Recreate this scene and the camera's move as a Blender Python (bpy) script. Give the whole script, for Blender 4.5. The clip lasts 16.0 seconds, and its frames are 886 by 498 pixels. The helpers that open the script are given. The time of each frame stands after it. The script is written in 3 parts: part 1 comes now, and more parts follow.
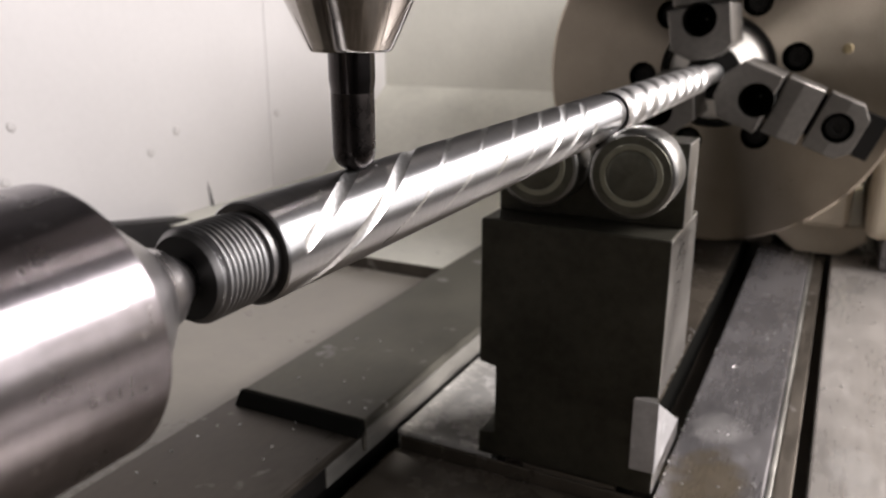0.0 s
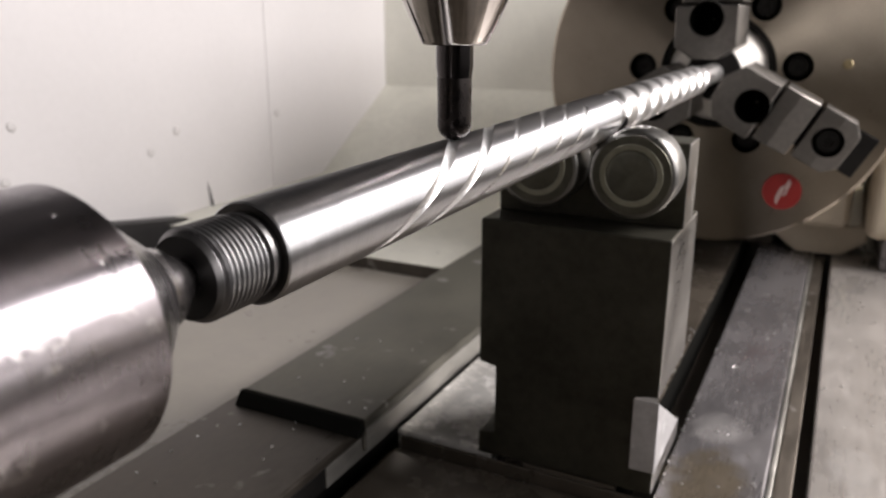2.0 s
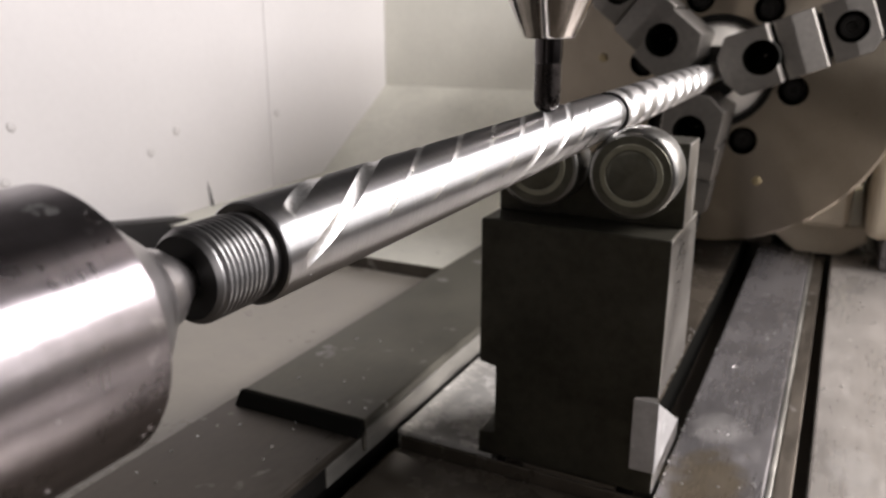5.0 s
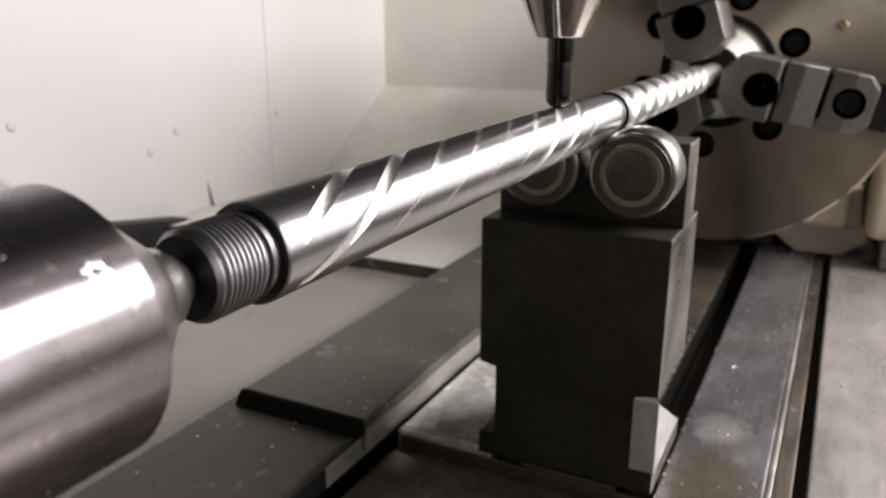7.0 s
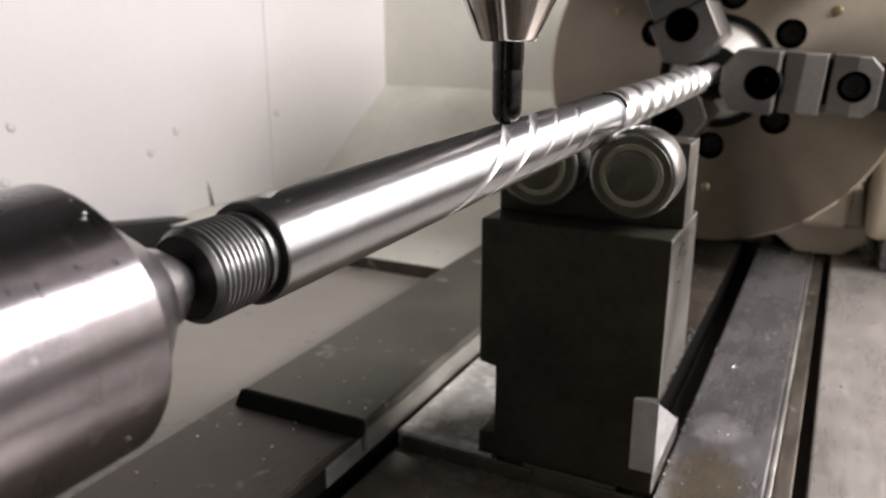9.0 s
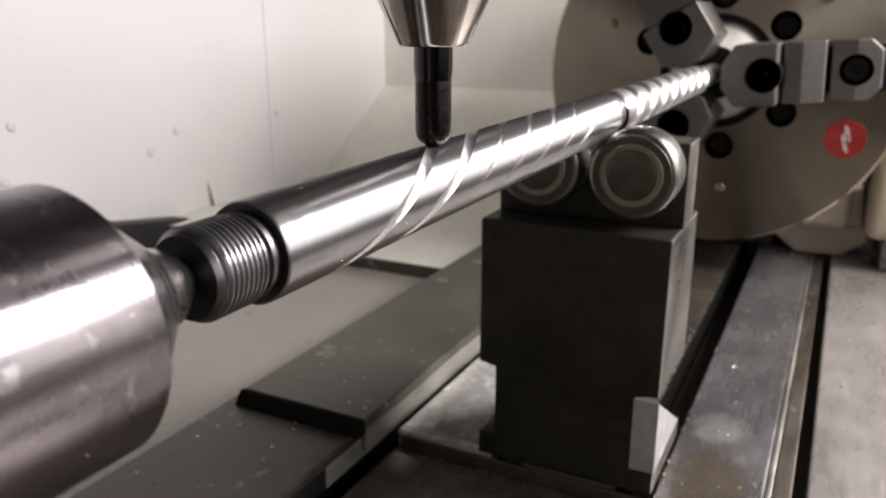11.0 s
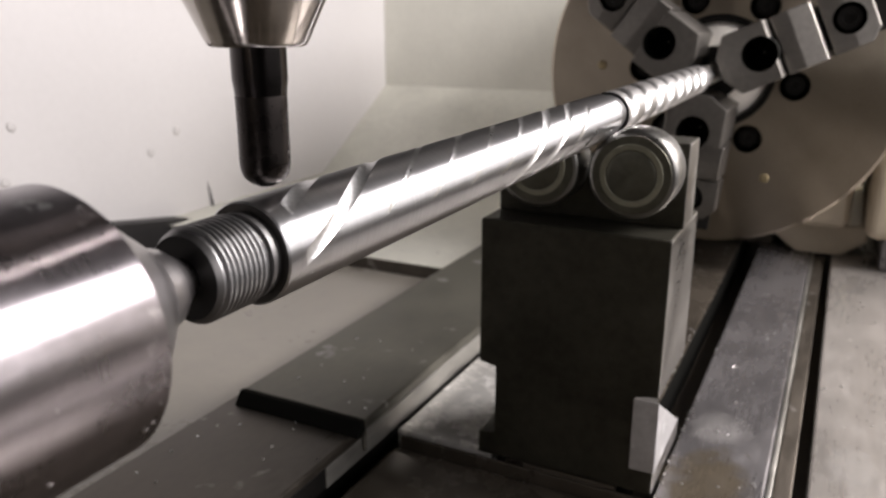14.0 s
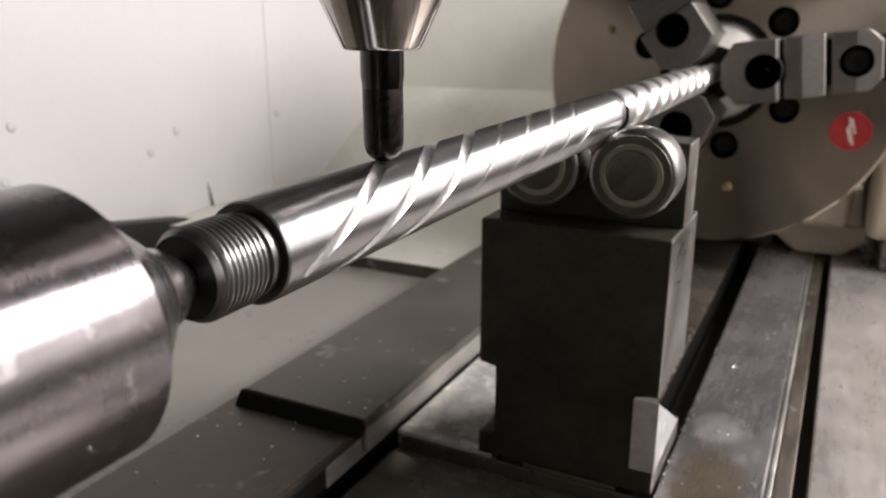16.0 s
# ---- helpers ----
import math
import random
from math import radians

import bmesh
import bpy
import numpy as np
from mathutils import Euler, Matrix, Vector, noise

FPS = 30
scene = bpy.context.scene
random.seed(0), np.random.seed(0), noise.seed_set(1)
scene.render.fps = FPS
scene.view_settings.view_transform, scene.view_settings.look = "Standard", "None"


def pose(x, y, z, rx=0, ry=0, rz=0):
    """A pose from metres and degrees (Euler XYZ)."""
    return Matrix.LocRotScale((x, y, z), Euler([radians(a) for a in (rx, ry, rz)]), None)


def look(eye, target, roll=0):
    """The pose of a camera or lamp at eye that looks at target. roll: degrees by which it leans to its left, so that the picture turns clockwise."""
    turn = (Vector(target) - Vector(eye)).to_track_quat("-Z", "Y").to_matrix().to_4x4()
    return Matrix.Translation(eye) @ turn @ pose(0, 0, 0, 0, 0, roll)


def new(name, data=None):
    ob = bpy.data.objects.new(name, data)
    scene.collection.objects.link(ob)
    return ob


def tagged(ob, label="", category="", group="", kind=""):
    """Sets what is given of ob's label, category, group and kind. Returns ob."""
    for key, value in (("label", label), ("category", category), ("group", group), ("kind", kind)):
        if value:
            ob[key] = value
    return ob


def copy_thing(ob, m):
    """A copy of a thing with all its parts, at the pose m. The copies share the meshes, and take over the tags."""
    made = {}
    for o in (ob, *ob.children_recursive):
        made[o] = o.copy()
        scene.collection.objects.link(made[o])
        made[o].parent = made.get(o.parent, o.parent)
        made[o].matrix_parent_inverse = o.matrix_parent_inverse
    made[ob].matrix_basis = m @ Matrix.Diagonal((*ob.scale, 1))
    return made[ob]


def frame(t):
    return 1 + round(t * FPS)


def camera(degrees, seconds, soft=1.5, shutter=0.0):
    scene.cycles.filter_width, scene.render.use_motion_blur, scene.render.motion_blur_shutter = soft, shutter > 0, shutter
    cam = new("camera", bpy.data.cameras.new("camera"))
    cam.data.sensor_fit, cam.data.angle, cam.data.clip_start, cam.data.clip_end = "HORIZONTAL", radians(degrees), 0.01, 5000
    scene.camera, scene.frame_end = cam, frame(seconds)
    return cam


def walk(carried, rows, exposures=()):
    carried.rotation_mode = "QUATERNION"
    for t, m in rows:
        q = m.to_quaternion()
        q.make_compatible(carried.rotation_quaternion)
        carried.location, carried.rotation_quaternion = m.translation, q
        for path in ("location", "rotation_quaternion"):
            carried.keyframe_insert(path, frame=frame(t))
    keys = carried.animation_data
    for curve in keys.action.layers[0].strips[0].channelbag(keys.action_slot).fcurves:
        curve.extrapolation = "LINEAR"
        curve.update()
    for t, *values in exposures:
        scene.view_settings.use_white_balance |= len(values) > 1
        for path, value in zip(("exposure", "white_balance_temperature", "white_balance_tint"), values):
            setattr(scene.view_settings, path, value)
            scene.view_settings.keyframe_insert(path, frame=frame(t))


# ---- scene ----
cam = camera(59.26, 16.0, soft=1.8)
cam.data.dof.use_dof, cam.data.dof.focus_distance, cam.data.dof.aperture_fstop = True, 0.225, 20.0
EYE = (-0.12099, -0.11308, 0.05009)
LOOK = (EYE[0] + 0.85452, EYE[1] + 0.43438, EYE[2] - 0.28480)
walk(cam, [(0.0, look(EYE, LOOK)), (16.0, look(EYE, LOOK))], exposures=[(0.0, 0.0), (16.0, 0.0)])

# ---- world and light: the machine stands in a lit workshop, its door open on the -y side ----
world = bpy.data.worlds.new("workshop")
scene.world = world
world.use_nodes = True
world.node_tree.nodes["Background"].inputs[0].default_value = (1.0, 0.97, 0.94, 1)
world.node_tree.nodes["Background"].inputs[1].default_value = 0.015


def area(name, eye, target, sx, sy, watts, colour):
    data = bpy.data.lights.new(name, "AREA")
    data.shape, data.size, data.size_y, data.energy, data.color = "RECTANGLE", sx, sy, watts, colour
    ob = new(name, data)
    ob.matrix_world = look(eye, target)
    return ob


area("door_light", (0.35, -0.93, 0.31), (0.35, 0.3, 0.08), 1.5, 0.60, 6.6, (1.0, 0.94, 0.94))
area("tube_lamp_light", (0.74, -0.60, 0.43), (0.60, 0.0, 0.0), 0.64, 0.34, 17.6, (1.0, 0.935, 0.928))


# ---- materials ----
def material(name, colour, rough, metal=0.0, spots=None, grain=(60, 60, 60), grain_mix=0.12, rough_mix=0.1,
             bump=0.05, stain=(9, 9, 9), stain_mix=0.2, aniso=None, coat=0.0):
    """Principled surface with fine grain, broad stains, uneven gloss and light relief."""
    m = bpy.data.materials.new(name)
    m.use_nodes = True
    nt = m.node_tree
    n, link = nt.nodes, nt.links.new
    bsdf = n["Principled BSDF"]
    co = n.new("ShaderNodeTexCoord")

    def tex(scale, detail, rough_t=0.6):
        mp = n.new("ShaderNodeMapping")
        mp.inputs["Scale"].default_value = scale
        t = n.new("ShaderNodeTexNoise")
        t.inputs["Scale"].default_value = 1.0
        t.inputs["Detail"].default_value = detail
        t.inputs["Roughness"].default_value = rough_t
        link(co.outputs["Object"], mp.inputs["Vector"])
        link(mp.outputs["Vector"], t.inputs["Vector"])
        return t.outputs["Fac"]

    fine, broad = tex(grain, 4), tex(stain, 5)

    def ramp(fac, lo, hi, a=0.3, b=0.7):
        r = n.new("ShaderNodeMapRange")
        r.inputs["From Min"].default_value, r.inputs["From Max"].default_value = a, b
        r.inputs["To Min"].default_value, r.inputs["To Max"].default_value = lo, hi
        link(fac, r.inputs["Value"])
        return r.outputs["Result"]

    def times(a, b):
        x = n.new("ShaderNodeMath")
        x.operation = "MULTIPLY"
        link(a, x.inputs[0]), link(b, x.inputs[1])
        return x.outputs[0]

    shade = times(ramp(fine, 1 - grain_mix, 1 + grain_mix), ramp(broad, 1 - stain_mix, 1 + stain_mix * 0.6))
    mix = n.new("ShaderNodeVectorMath")
    mix.operation = "SCALE"
    mix.inputs[0].default_value = colour
    link(shade, mix.inputs["Scale"])
    out = mix.outputs["Vector"]
    if spots:
        scale, at, tone = spots
        sp = tex((scale,) * 3, 3, 0.55)
        edge = ramp(sp, 0, 1, at, at + 0.05)
        mm = n.new("ShaderNodeMix")
        mm.data_type = "RGBA"
        link(edge, mm.inputs["Factor"])
        link(out, mm.inputs["A"])
        mm.inputs["B"].default_value = (*tone, 1)
        out = mm.outputs["Result"]
    link(out, bsdf.inputs["Base Color"])
    rr = n.new("ShaderNodeMath")
    rr.operation = "ADD"
    rr.use_clamp = True
    link(ramp(fine, -rough_mix * 0.5, rough_mix * 0.5), rr.inputs[0])
    link(ramp(broad, rough - rough_mix, rough + rough_mix), rr.inputs[1])
    link(rr.outputs[0], bsdf.inputs["Roughness"])
    bsdf.inputs["Metallic"].default_value = metal
    bsdf.inputs["Coat Weight"].default_value = coat
    bsdf.inputs["Coat Roughness"].default_value = 0.1
    if bump:
        bp = n.new("ShaderNodeBump")
        bp.inputs["Strength"].default_value = bump
        bp.inputs["Distance"].default_value = 0.0004
        link(fine, bp.inputs["Height"])
        link(bp.outputs["Normal"], bsdf.inputs["Normal"])
    if aniso:
        bsdf.inputs["Anisotropic"].default_value = aniso
        bsdf.inputs["Anisotropic Rotation"].default_value = 0.25
        tg = n.new("ShaderNodeTangent")
        tg.direction_type, tg.axis = "RADIAL", "X"
        link(tg.outputs["Tangent"], bsdf.inputs["Tangent"])
    return m


TURNED = (900, 25, 25)
M_SHAFT = material("ground_steel", (0.73, 0.73, 0.745), 0.43, 1.0, grain=TURNED, grain_mix=0.05, rough_mix=0.0, bump=0.0, stain=(12, 60, 60), stain_mix=0.08, aniso=0.92)
M_CUT = material("fresh_milled_steel", (0.79, 0.79, 0.79), 0.34, 1.0, grain=(700, 700, 700), grain_mix=0.12, rough_mix=0.08, bump=0.25)
M_FLIGHT = material("polished_flight_steel", (0.84, 0.83, 0.82), 0.36, 1.0, grain=(300, 300, 300), grain_mix=0.05, rough_mix=0.05, bump=0.02)
M_THREAD = material("threaded_steel", (0.36, 0.357, 0.36), 0.42, 1.0, grain=TURNED, grain_mix=0.08, bump=0.03)
M_NECK = material("turned_neck_steel", (0.20, 0.195, 0.195), 0.42, 1.0, grain=TURNED, grain_mix=0.06, bump=0.02)
M_NOSE = material("dull_centre_steel", (0.50, 0.48, 0.485), 0.30, 1.0, grain=(300, 60, 60), grain_mix=0.05, bump=0.02)
M_DARKEND = material("dark_steel_face", (0.10, 0.095, 0.09), 0.42, 1.0, grain=(300, 300, 300))
M_CENTRE = material("worn_turned_steel", (0.51, 0.475, 0.505), 0.29, 1.0, spots=(170, 0.64, (0.72, 0.69, 0.71)), grain=(500, 40, 40), grain_mix=0.05, rough_mix=0.03, bump=0.0, stain=(45, 110, 110), stain_mix=0.38, aniso=0.92)
M_COLLET = material("polished_nut_steel", (0.60, 0.565, 0.53), 0.14, 1.0, grain=(40, 40, 900), grain_mix=0.06, bump=0.02, stain=(25, 25, 8), stain_mix=0.15)
M_CARBIDE = material("dark_coated_carbide", (0.046, 0.040, 0.038), 0.30, 0.95, grain=(300, 300, 300), bump=0.03)
M_CHUCK = material("turned_cast_steel", (0.385, 0.338, 0.275), 0.34, 1.0, grain=(20, 500, 500), grain_mix=0.06, rough_mix=0.06, bump=0.02, stain=(6, 10, 10), stain_mix=0.18, aniso=0.92)
M_JAW = material("ground_jaw_steel", (0.220, 0.208, 0.192), 0.46, 1.0, rough_mix=0.05, grain=(200, 200, 200), bump=0.04, stain=(12, 12, 12), stain_mix=0.1)
M_BLACK = material("black_oxide_steel", (0.020, 0.019, 0.018), 0.45, 0.6, grain=(200, 200, 200))
M_BLOCK = material("dark_steel_block", (0.064, 0.061, 0.047), 0.42, 0.65, spots=(120, 0.74, (0.30, 0.29, 0.28)), grain=(180, 180, 180), grain_mix=0.15, bump=0.05, stain=(24, 24, 24), stain_mix=0.3)
M_SIDE = material("bright_side_steel", (0.38, 0.37, 0.35), 0.36, 1.0, grain=(60, 60, 300), grain_mix=0.08, bump=0.04, stain=(20, 20, 20), stain_mix=0.15)
M_SHANK = material("polished_dark_shank", (0.085, 0.077, 0.076), 0.20, 1.0, grain=(40, 40, 600), grain_mix=0.05, rough_mix=0.03, bump=0.01)
M_ROLLER = material("bearing_steel", (0.29, 0.285, 0.27), 0.34, 1.0, grain=(60, 400, 400), grain_mix=0.05, bump=0.02)
M_SEAL = material("bearing_face", (0.115, 0.112, 0.088), 0.45, 0.7, grain=(300, 300, 300), bump=0.05, stain=(60, 60, 60), stain_mix=0.25)
M_RING = material("bearing_ring", (0.27, 0.262, 0.20), 0.45, 0.5, grain=(300, 300, 300), bump=0.03)
M_TABLE = material("wet_cast_iron", (0.235, 0.225, 0.23), 0.27, 0.65, spots=(75, 0.68, (0.42, 0.405, 0.40)), grain=(40, 260, 160), grain_mix=0.08, rough_mix=0.14, bump=0.06, stain=(10, 18, 10), stain_mix=0.35)
M_SLOT = material("oily_slot_iron", (0.080, 0.068, 0.055), 0.5, 0.6, grain=(120, 120, 120), bump=0.2)
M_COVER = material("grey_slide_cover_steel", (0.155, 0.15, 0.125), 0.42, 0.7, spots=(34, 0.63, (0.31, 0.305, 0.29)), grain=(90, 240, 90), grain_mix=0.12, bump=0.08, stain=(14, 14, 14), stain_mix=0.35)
# the cover steel again, darkened because the lower leaf lies in shade
M_COVER_LOW = material("brown_oily_shaded_steel", (0.105, 0.092, 0.078), 0.40, 0.6, spots=(34, 0.64, (0.22, 0.205, 0.19)), grain=(90, 240, 90), grain_mix=0.12, bump=0.08, stain=(14, 14, 14), stain_mix=0.35)
M_STRIP = material("oily_strip_steel", (0.135, 0.118, 0.098), 0.42, 0.7, spots=(60, 0.66, (0.28, 0.26, 0.24)), grain=(40, 240, 240), grain_mix=0.12, bump=0.08, stain=(10, 30, 30), stain_mix=0.4)
M_SKIRT = material("worn_bright_skirt", (0.40, 0.39, 0.36), 0.44, 0.8, grain=(40, 300, 300), grain_mix=0.12, bump=0.05, stain=(18, 40, 40), stain_mix=0.3)


def film_material(name, colour, rough, strength):
    """A thin wet film that thins out unevenly towards its rim."""
    m = material(name, colour, rough, 0.0, grain=(60, 60, 60), rough_mix=0.03, bump=0.01)
    n, link = m.node_tree.nodes, m.node_tree.links.new
    co, mp, gr, nz = n.new("ShaderNodeTexCoord"), n.new("ShaderNodeMapping"), n.new("ShaderNodeTexGradient"), n.new("ShaderNodeTexNoise")
    mp.inputs["Location"].default_value, mp.inputs["Scale"].default_value = (-1, -1, 0), (2, 2, 0)
    gr.gradient_type = "SPHERICAL"
    nz.inputs["Scale"].default_value = 90.0
    add, out = n.new("ShaderNodeMath"), n.new("ShaderNodeMapRange")
    add.operation = "ADD"
    link(co.outputs["Generated"], mp.inputs["Vector"])
    link(mp.outputs["Vector"], gr.inputs["Vector"])
    link(co.outputs["Object"], nz.inputs["Vector"])
    link(gr.outputs["Fac"], add.inputs[0])
    link(nz.outputs["Fac"], add.inputs[1])
    out.inputs["From Min"].default_value, out.inputs["From Max"].default_value, out.inputs["To Max"].default_value = 0.52, 1.0, strength
    link(add.outputs[0], out.inputs["Value"])
    link(out.outputs["Result"], n["Principled BSDF"].inputs["Alpha"])
    return m


M_FILM = film_material("oil_film", (0.088, 0.070, 0.044), 0.16, 0.75)
# pale grey stands for the whitish reflection on the clear coolant
M_WET = film_material("coolant_film", (0.44, 0.425, 0.41), 0.14, 0.26)
M_WALL = material("white_enamel_sheet", (0.745, 0.725, 0.722), 0.42, 0.0, grain=(120, 120, 120), grain_mix=0.015, bump=0.02, stain=(3, 3, 3), stain_mix=0.05)
M_PAN = material("pale_enamel_pan", (0.85, 0.845, 0.755), 0.40, 0.0, spots=(60, 0.74, (0.40, 0.38, 0.33)), grain=(100, 100, 100), grain_mix=0.04, bump=0.04, stain=(7, 7, 7), stain_mix=0.14)
M_PAN_LOW = material("darker_enamel_pan", (0.31, 0.288, 0.25), 0.32, 0.0, spots=(60, 0.72, (0.26, 0.24, 0.20)), grain=(100, 100, 100), grain_mix=0.05, bump=0.04, stain=(7, 7, 7), stain_mix=0.2)
M_FAR = material("cream_enamel_sheet", (0.87, 0.865, 0.785), 0.42, 0.0, grain=(120, 120, 120), grain_mix=0.02, bump=0.02, stain=(4, 4, 4), stain_mix=0.10)
M_RIVET = material("dull_rivet_paint", (0.67, 0.65, 0.64), 0.5, 0.0, grain=(300, 300, 300))
M_CREAM = material("cream_painted_casting", (0.56, 0.49, 0.38), 0.38, 0.0, grain=(70, 70, 70), grain_mix=0.05, bump=0.12, stain=(12, 12, 12), stain_mix=0.15)
M_CEIL = material("grey_enamel_roof", (0.05, 0.05, 0.05), 0.6, 0.0, grain=(40, 40, 40))
M_RED = material("red_sticker_vinyl", (0.33, 0.025, 0.022), 0.45, 0.0, grain=(90, 90, 90), grain_mix=0.08, bump=0.0)
M_WHITE = material("white_print", (0.72, 0.56, 0.52), 0.45, 0.0, grain=(90, 90, 90), bump=0.0)
M_BRIGHT = material("bright_aluminium", (0.60, 0.59, 0.59), 0.42, 0.35, spots=(110, 0.62, (0.85, 0.85, 0.85)), grain=(160, 160, 160), grain_mix=0.12, bump=0.2, stain=(60, 60, 60), stain_mix=0.15)
M_CHIP = material("bright_swarf", (0.80, 0.79, 0.78), 0.36, 1.0, grain=(400, 400, 400))
M_BRASS = material("dull_brass", (0.40, 0.33, 0.20), 0.4, 0.8, grain=(200, 200, 200))
M_DISC = material("pale_bore_plate", (0.66, 0.635, 0.59), 0.45, 0.2, grain=(90, 90, 90), grain_mix=0.04, bump=0.03)
# near-black without gloss: shade deep in the bores, and oil on the slot wall
M_HOLE = material("oil_and_shade_black", (0.008, 0.008, 0.007), 0.85, 0.0, grain=(200, 200, 200))
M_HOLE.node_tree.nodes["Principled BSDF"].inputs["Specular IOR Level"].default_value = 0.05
M_NEAR = material("dark_grey_enamel", (0.07, 0.068, 0.066), 0.5, 0.0, grain=(60, 60, 60))
M_SCRIBE = material("scribed_steel", (0.74, 0.74, 0.74), 0.30, 1.0, grain=(600, 600, 600), bump=0.1, aniso=0.4)
M_LAND = material("pale_table_iron", (0.32, 0.30, 0.28), 0.33, 0.35, spots=(45, 0.68, (0.66, 0.63, 0.60)), grain=(40, 260, 160), grain_mix=0.07, rough_mix=0.12, bump=0.06, stain=(12, 20, 12), stain_mix=0.22)
M_LEDGE = material("dark_oily_shaded_iron", (0.088, 0.075, 0.060), 0.24, 0.3, spots=(50, 0.66, (0.16, 0.15, 0.14)), grain=(80, 80, 80), bump=0.1, stain=(14, 14, 14), stain_mix=0.4)
# wet left land: its bright sheen and glints are put into the colour
M_WETLAND = material("wet_sheen_iron", (0.50, 0.49, 0.47), 0.26, 0.35, spots=(60, 0.60, (0.74, 0.73, 0.71)), grain=(120, 120, 120), grain_mix=0.06, rough_mix=0.14, bump=0.05, stain=(30, 30, 30), stain_mix=0.25)
M_RUBBER = material("black_rubber", (0.018, 0.017, 0.017), 0.55, 0.0, grain=(150, 150, 150), bump=0.1)


# ---- mesh helpers ----
def part(name, bm, mat, parent=None, label="", smooth=False, sharp=40):
    """Links a bmesh as one mesh object, under a thing or a part."""
    bmesh.ops.recalc_face_normals(bm, faces=bm.faces)
    me = bpy.data.meshes.new(name)
    for f in bm.faces:
        f.smooth = smooth
    if smooth:
        lim = radians(sharp)
        for e in bm.edges:
            if len(e.link_faces) == 2 and e.calc_face_angle(0) > lim:
                e.smooth = False
    bm.to_mesh(me)
    bm.free()
    for m in (mat if isinstance(mat, (list, tuple)) else [mat]):
        me.materials.append(m)
    ob = new(name, me)
    if parent:
        ob.parent = parent
    if label:
        tagged(ob, label)
    return ob


def thing(name, label, category, at=(0, 0, 0), group="", kind=""):
    ob = new(name)
    ob.empty_display_size = 0.02
    ob.location = at
    return tagged(ob, label, category, group, kind)


def box(x0, x1, y0, y1, z0, z1, bevel=0.0, seg=2, bm=None):
    bm2 = bmesh.new()
    bmesh.ops.create_cube(bm2, size=1.0)
    for v in bm2.verts:
        v.co = Vector((x0 if v.co.x < 0 else x1, y0 if v.co.y < 0 else y1, z0 if v.co.z < 0 else z1))
    if bevel:
        bmesh.ops.bevel(bm2, geom=list(bm2.edges), offset=bevel, segments=seg, affect="EDGES", profile=0.5)
    if bm is None:
        return bm2
    return merge(bm, bm2)


def merge(bm, other):
    me = bpy.data.meshes.new("tmp")
    other.to_mesh(me)
    other.free()
    bm.from_mesh(me)
    bpy.data.meshes.remove(me)
    return bm


def lathe(profile, n=64, axis="x", caps=True, bm=None):
    """Turns (place along axis, radius) pairs about the x or z axis."""
    bm = bm or bmesh.new()
    rings = []
    for s, r in profile:
        ring = []
        for i in range(n):
            a = 2 * math.pi * i / n
            p = (s, r * math.cos(a), r * math.sin(a)) if axis == "x" else (r * math.cos(a), r * math.sin(a), s)
            ring.append(bm.verts.new(p))
        rings.append(ring)
    for a, b in zip(rings, rings[1:]):
        for i in range(n):
            j = (i + 1) % n
            bm.faces.new((a[i], a[j], b[j], b[i]))
    if caps:
        bm.faces.new(rings[0])
        bm.faces.new(rings[-1])
    return bm


def prism(outline, lo, hi, axis="x", bevel=0.0, seg=2):
    """A solid from an outline of (u, v) pairs, drawn out along an axis."""
    bm = bmesh.new()

    def at(u, v, s):
        return {"x": (s, u, v), "y": (u, s, v), "z": (u, v, s)}[axis]

    a = [bm.verts.new(at(u, v, lo)) for u, v in outline]
    b = [bm.verts.new(at(u, v, hi)) for u, v in outline]
    bm.faces.new(a), bm.faces.new(b)
    n = len(a)
    for i in range(n):
        bm.faces.new((a[i], a[(i + 1) % n], b[(i + 1) % n], b[i]))
    if bevel:
        bmesh.ops.bevel(bm, geom=list(bm.edges), offset=bevel, segments=seg, affect="EDGES", profile=0.5)
    return bm


def drill(ob, holes):
    """Bores round holes into a closed mesh: (x0, x1, y, z, radius) along x, in the mesh's own space."""
    bm = bmesh.new()
    for x0, x1, y, z, r in holes:
        h = lathe([(x0, r), (x1, r)], 32)
        bmesh.ops.translate(h, vec=(0, y, z), verts=h.verts)
        bmesh.ops.recalc_face_normals(h, faces=h.faces)
        merge(bm, h)
    me = bpy.data.meshes.new("bores")
    bm.to_mesh(me)
    bm.free()
    cutter, held = new("bores", me), ob.parent
    ob.parent = None
    mod = ob.modifiers.new("bores", "BOOLEAN")
    mod.operation, mod.object, mod.solver = "DIFFERENCE", cutter, "EXACT"
    deps = bpy.context.evaluated_depsgraph_get()
    deps.update()
    made = bpy.data.meshes.new_from_object(ob.evaluated_get(deps))
    ob.modifiers.clear()
    old = ob.data
    made.name = old.name
    ob.data = made
    ob.parent = held
    bpy.data.objects.remove(cutter)
    bpy.data.meshes.remove(me)
    return ob


# ---- the motion in numbers ----
FEED = 0.02985          # m/s along the shaft
SPIN = 63.5             # deg/s of the chuck
LEAD = FEED / SPIN * 360
X_TURN = 0.050 + FEED * 6.25
R_SHAFT = 0.0119


def turn_at(t):
    if t <= 6.25:
        return SPIN * t
    if t <= 13.7:
        return SPIN * (12.5 - t)
    low = SPIN * (12.5 - 13.7)
    if t <= 13.9:
        return low
    if t <= 14.1:
        return low + 60 * (t - 13.9) / 0.2
    if t <= 14.3:
        return low + 60
    return low + 60 + SPIN * (t - 14.3)


